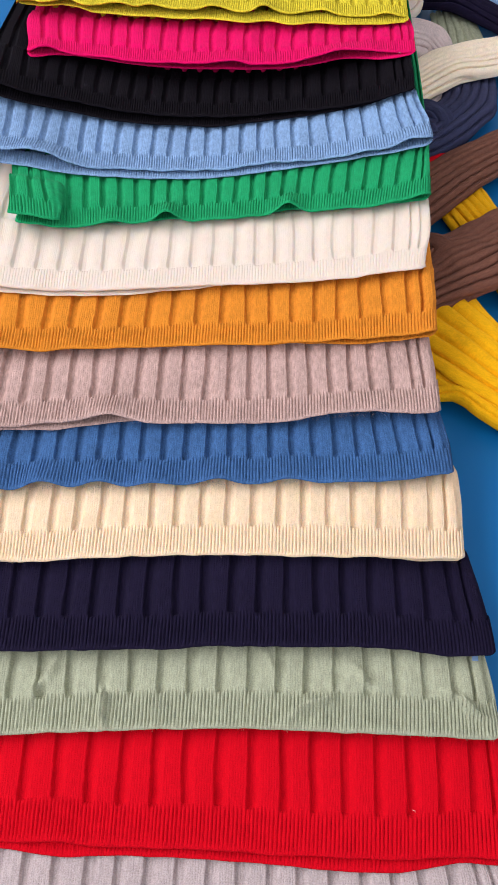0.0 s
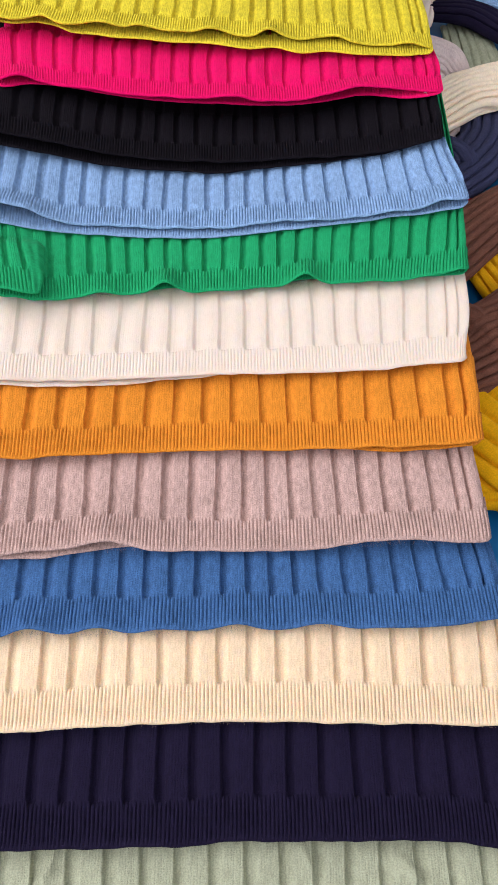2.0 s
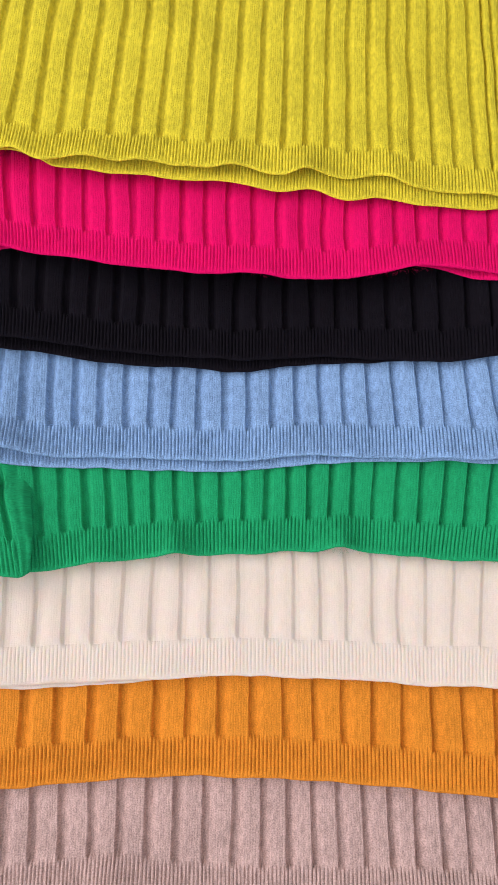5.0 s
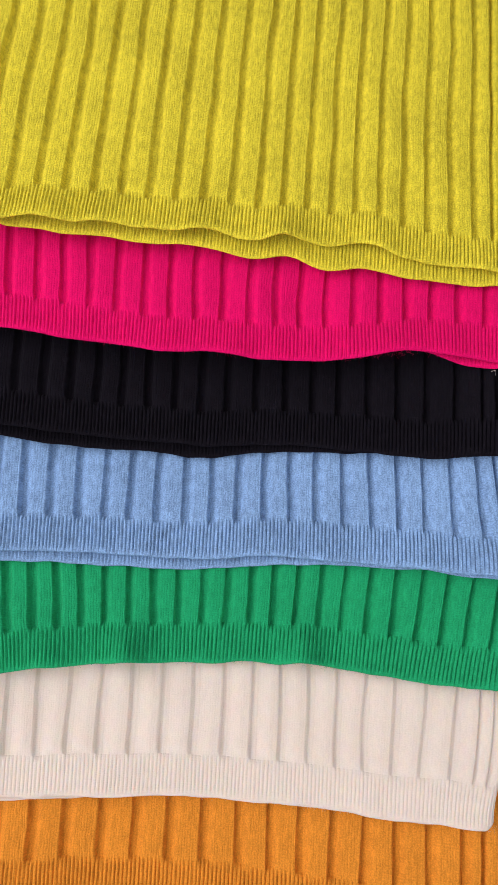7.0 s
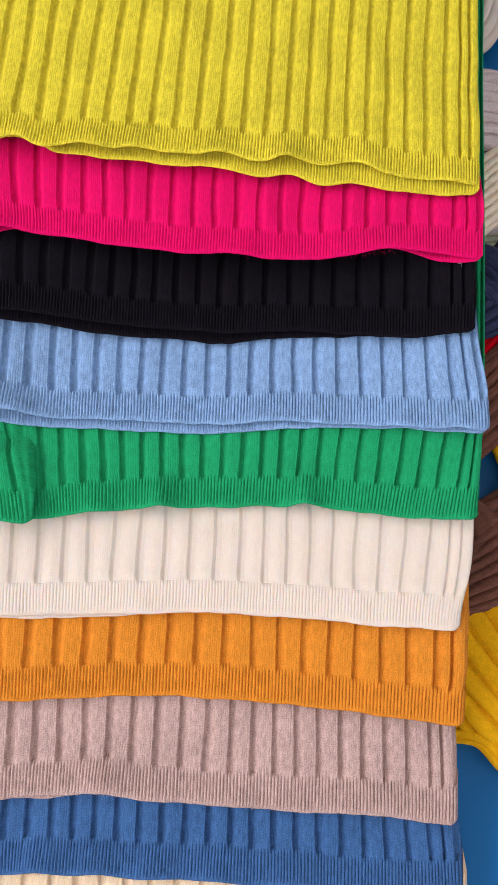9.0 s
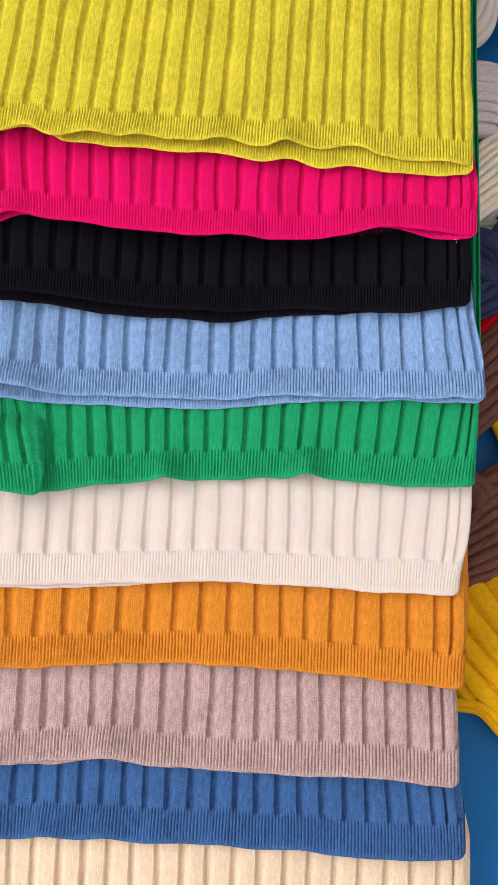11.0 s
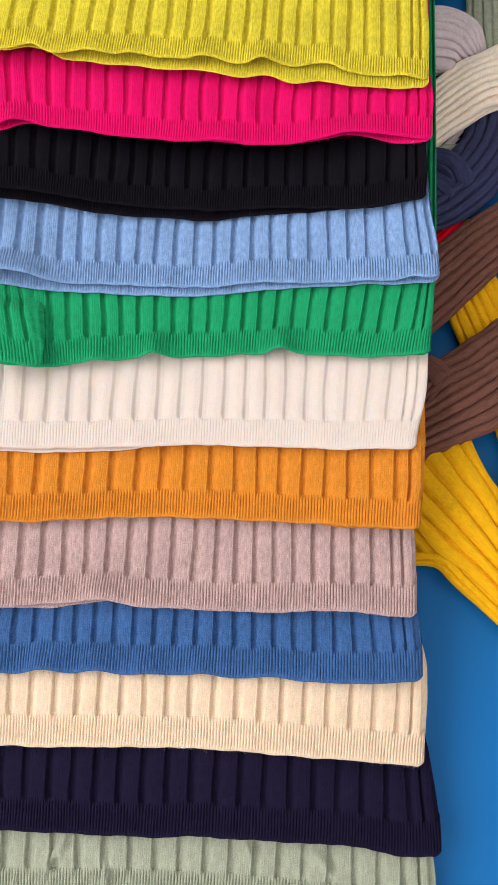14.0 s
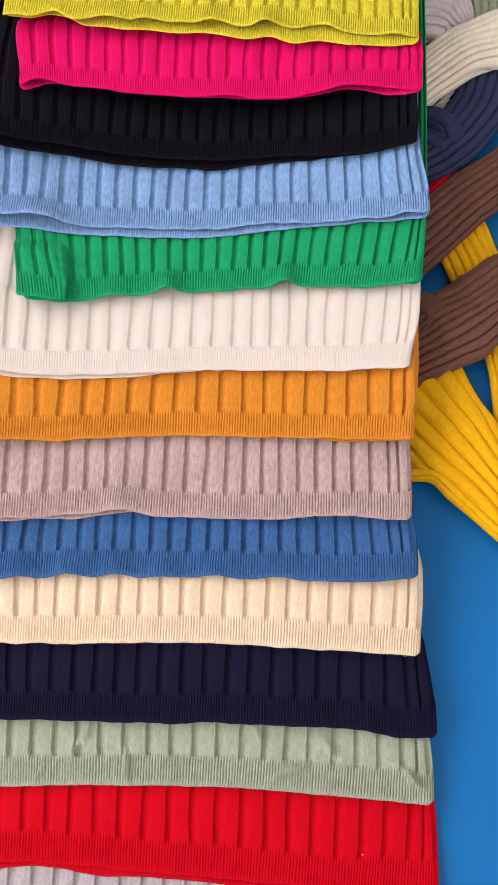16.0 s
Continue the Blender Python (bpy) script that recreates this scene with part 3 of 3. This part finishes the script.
sleeve("red", "bright red knit sleeve tucked under a brown one", ((0.190, 0.195, 0.012), (0.213, 0.216, 0.016), (0.235, 0.241, 0.017), (0.252, 0.262, 0.012)), (0.013, 0.013, 0.012, 0.010), (0.008, 0.009, 0.009, 0.007), 3, 35)
sleeve("white", "white knit sleeve tucked under a navy one", ((0.195, 0.232, 0.008), (0.222, 0.247, 0.010), (0.243, 0.264, 0.008)), (0.009, 0.009, 0.008), (0.006, 0.006, 0.005), 3, 44)
navy_sleeve = sleeve("slate", "slate navy ribbed sleeve with a knotted fold", ((0.190, 0.262, 0.012), (0.226, 0.280, 0.018), (0.260, 0.315, 0.021), (0.283, 0.362, 0.016), (0.298, 0.430, 0.009)), (0.022, 0.029, 0.033, 0.034, 0.033), (0.011, 0.016, 0.015, 0.013, 0.009), 6, 36, 0.08, 0.0020)
sleeve("slate", "", ((0.192, 0.330, 0.018), (0.216, 0.330, 0.027), (0.238, 0.318, 0.031), (0.250, 0.300, 0.029), (0.254, 0.276, 0.020)), (0.010, 0.012, 0.014, 0.013, 0.008), (0.009, 0.012, 0.012, 0.010, 0.007), 2, 45, 0.2, 0.0009, 0.003, navy_sleeve)
sleeve("slate", "", ((0.196, 0.296, 0.018), (0.216, 0.300, 0.026), (0.234, 0.290, 0.027), (0.246, 0.272, 0.020)), (0.012, 0.014, 0.013, 0.009), (0.009, 0.011, 0.010, 0.007), 2, 50, 0.2, 0.0009, 0.003, navy_sleeve)
sleeve("sage", "pale sage knit sleeve under a cream one", ((0.195, 0.332, 0.012), (0.225, 0.346, 0.016), (0.252, 0.353, 0.012)), (0.011, 0.011, 0.010), (0.007, 0.007, 0.006), 3, 37)
sleeve("black", "black knit sleeve under a cream one", ((0.190, 0.348, 0.007), (0.232, 0.370, 0.010), (0.268, 0.392, 0.008)), (0.015, 0.015, 0.014), (0.006, 0.008, 0.007), 4, 38)
sleeve("ivory", "cream ribbed sleeve twisted as it lies", ((0.180, 0.348, 0.020), (0.223, 0.387, 0.028), (0.261, 0.421, 0.030), (0.300, 0.444, 0.026), (0.375, 0.490, 0.014)), (0.027, 0.031, 0.034, 0.040, 0.046), (0.012, 0.014, 0.015, 0.014, 0.012), 8, 39, 0.12, 0.0019)
taupe_sleeve = sleeve("pale_taupe", "taupe ribbed sleeve doubled back on itself", ((0.140, 0.452, 0.026), (0.180, 0.470, 0.033), (0.216, 0.480, 0.035), (0.246, 0.482, 0.030), (0.270, 0.470, 0.018)), (0.036, 0.040, 0.045, 0.042, 0.018), (0.015, 0.018, 0.019, 0.015, 0.007), 8, 40, 0.14, 0.0021)
sleeve("pale_taupe", "", ((0.256, 0.470, 0.016), (0.248, 0.424, 0.016), (0.228, 0.378, 0.012), (0.198, 0.340, 0.009)), (0.018, 0.023, 0.023, 0.020), (0.010, 0.011, 0.010, 0.008), 4, 47, 0.05, 0.0016, 0.0, taupe_sleeve)
sleeve("sage", "sage green ribbed sleeve under the other sleeves", ((0.290, 0.410, 0.008), (0.293, 0.470, 0.009), (0.293, 0.540, 0.009), (0.290, 0.610, 0.008)), (0.030, 0.031, 0.032, 0.030), (0.007, 0.008, 0.008, 0.007), 6, 41)
sleeve("navy", "dark navy ribbed sleeve across a sage one", ((0.250, 0.628, 0.018), (0.295, 0.603, 0.026), (0.335, 0.566, 0.022), (0.385, 0.520, 0.012)), (0.024, 0.025, 0.024, 0.022), (0.011, 0.013, 0.012, 0.010), 5, 42)
sleeve("sky_blue", "light blue knit sleeve beyond a navy one", ((0.315, 0.650, 0.016), (0.350, 0.622, 0.020), (0.395, 0.596, 0.012)), (0.020, 0.020, 0.018), (0.010, 0.011, 0.009), 4, 46)
sleeve("white", "white knit sleeve beside the lime sweater", ((0.178, 0.583, 0.018), (0.208, 0.588, 0.026), (0.224, 0.625, 0.022), (0.228, 0.690, 0.013)), (0.034, 0.035, 0.030, 0.028), (0.012, 0.014, 0.013, 0.011), 6, 43)


# ---- loose fibres along the hems, and bits of lint ----
def fibres(parent, level, spec, count, seed):
    """Fine stray hairs standing off a hem, as thin three-sided blades."""
    rng = np.random.RandomState(seed)
    verts, faces = [], []
    origin = np.array(parent.location)
    for k in range(count):
        x = rng.uniform(spec["left"] + 0.008, spec["right"] - 0.008)
        y = float(spline(HEM_X, spec["hem"], np.array(x))) + rng.uniform(0.0005, 0.004)
        way = np.array([rng.normal(0, 0.9), -1.0, rng.normal(0.0, 0.4)])
        z = float(top_height(level, np.array(x))) - rng.uniform(0.0005, 0.0025)
        way = way / np.linalg.norm(way) * rng.uniform(0.0006, 0.0022)
        bend = rng.normal(0, 0.0005, 3)
        p0 = np.array([x, y, z]) - origin
        side = np.cross(way, (0, 0, 1.0))
        side = side / np.linalg.norm(side) * 0.00003
        up = np.array([0, 0, 0.00003])
        n = len(verts)
        for f in (0.0, 0.55, 1.0):
            p = p0 + way * f + bend * f * f
            verts += [(p + side).tolist(), (p - side).tolist(), (p + up).tolist()]
        for s in (0, 3):
            for a, c in ((0, 1), (1, 2), (2, 0)):
                faces.append((n + s + a, n + s + c, n + s + 3 + c, n + s + 3 + a))
    ob = mesh_ob("fuzz", verts, faces, YARN[spec["yarn"]], parent, uvs=np.zeros((len(verts), 2)))
    return tagged(ob, kind="stuff")


for level, (top, spec) in enumerate(zip(SWEATERS, PILE)):
    fibres(top, level, spec, 1000, 900 + level)


def lint(label, place, size, seed):
    """A short curled thread."""
    rng = np.random.RandomState(seed)
    t = np.linspace(0, 1, 14)[:, None]
    line = np.concatenate([size * (t - 0.5) + 0.3 * size * np.sin(5 * t), 0.35 * size * np.sin(4 * t + rng.uniform(0, 3)), 0.12 * size * np.sin(3 * t)], 1)
    ring = np.linspace(0, 2 * math.pi, 6, endpoint=False)
    verts = [(p + 0.00016 * np.array([0, math.cos(a), math.sin(a)])).tolist() for p in line for a in ring]
    ob = mesh_ob("lint_thread", verts, grid_faces(14, 6, True), YARN["white"], uvs=np.zeros((len(verts), 2)))
    ob.location = place
    return tagged(ob, label, "lint")


lint("tiny white thread on the hot pink hem", (0.185, 0.2640, 0.1300), 0.004, 5)
lint("tiny white fleck on the red sweater", (0.166, -0.4120, 0.0124), 0.0022, 6)
label_bm = box(0.2095, 0.2135, -0.3205, -0.3145, 0.0215, 0.0221, 0.0002)
for vert in label_bm.verts:
    vert.co -= SWEATERS[3].location
part("care_label", label_bm, YARN["sky_blue"], SWEATERS[3], "pale blue woven label peeping from the hem")
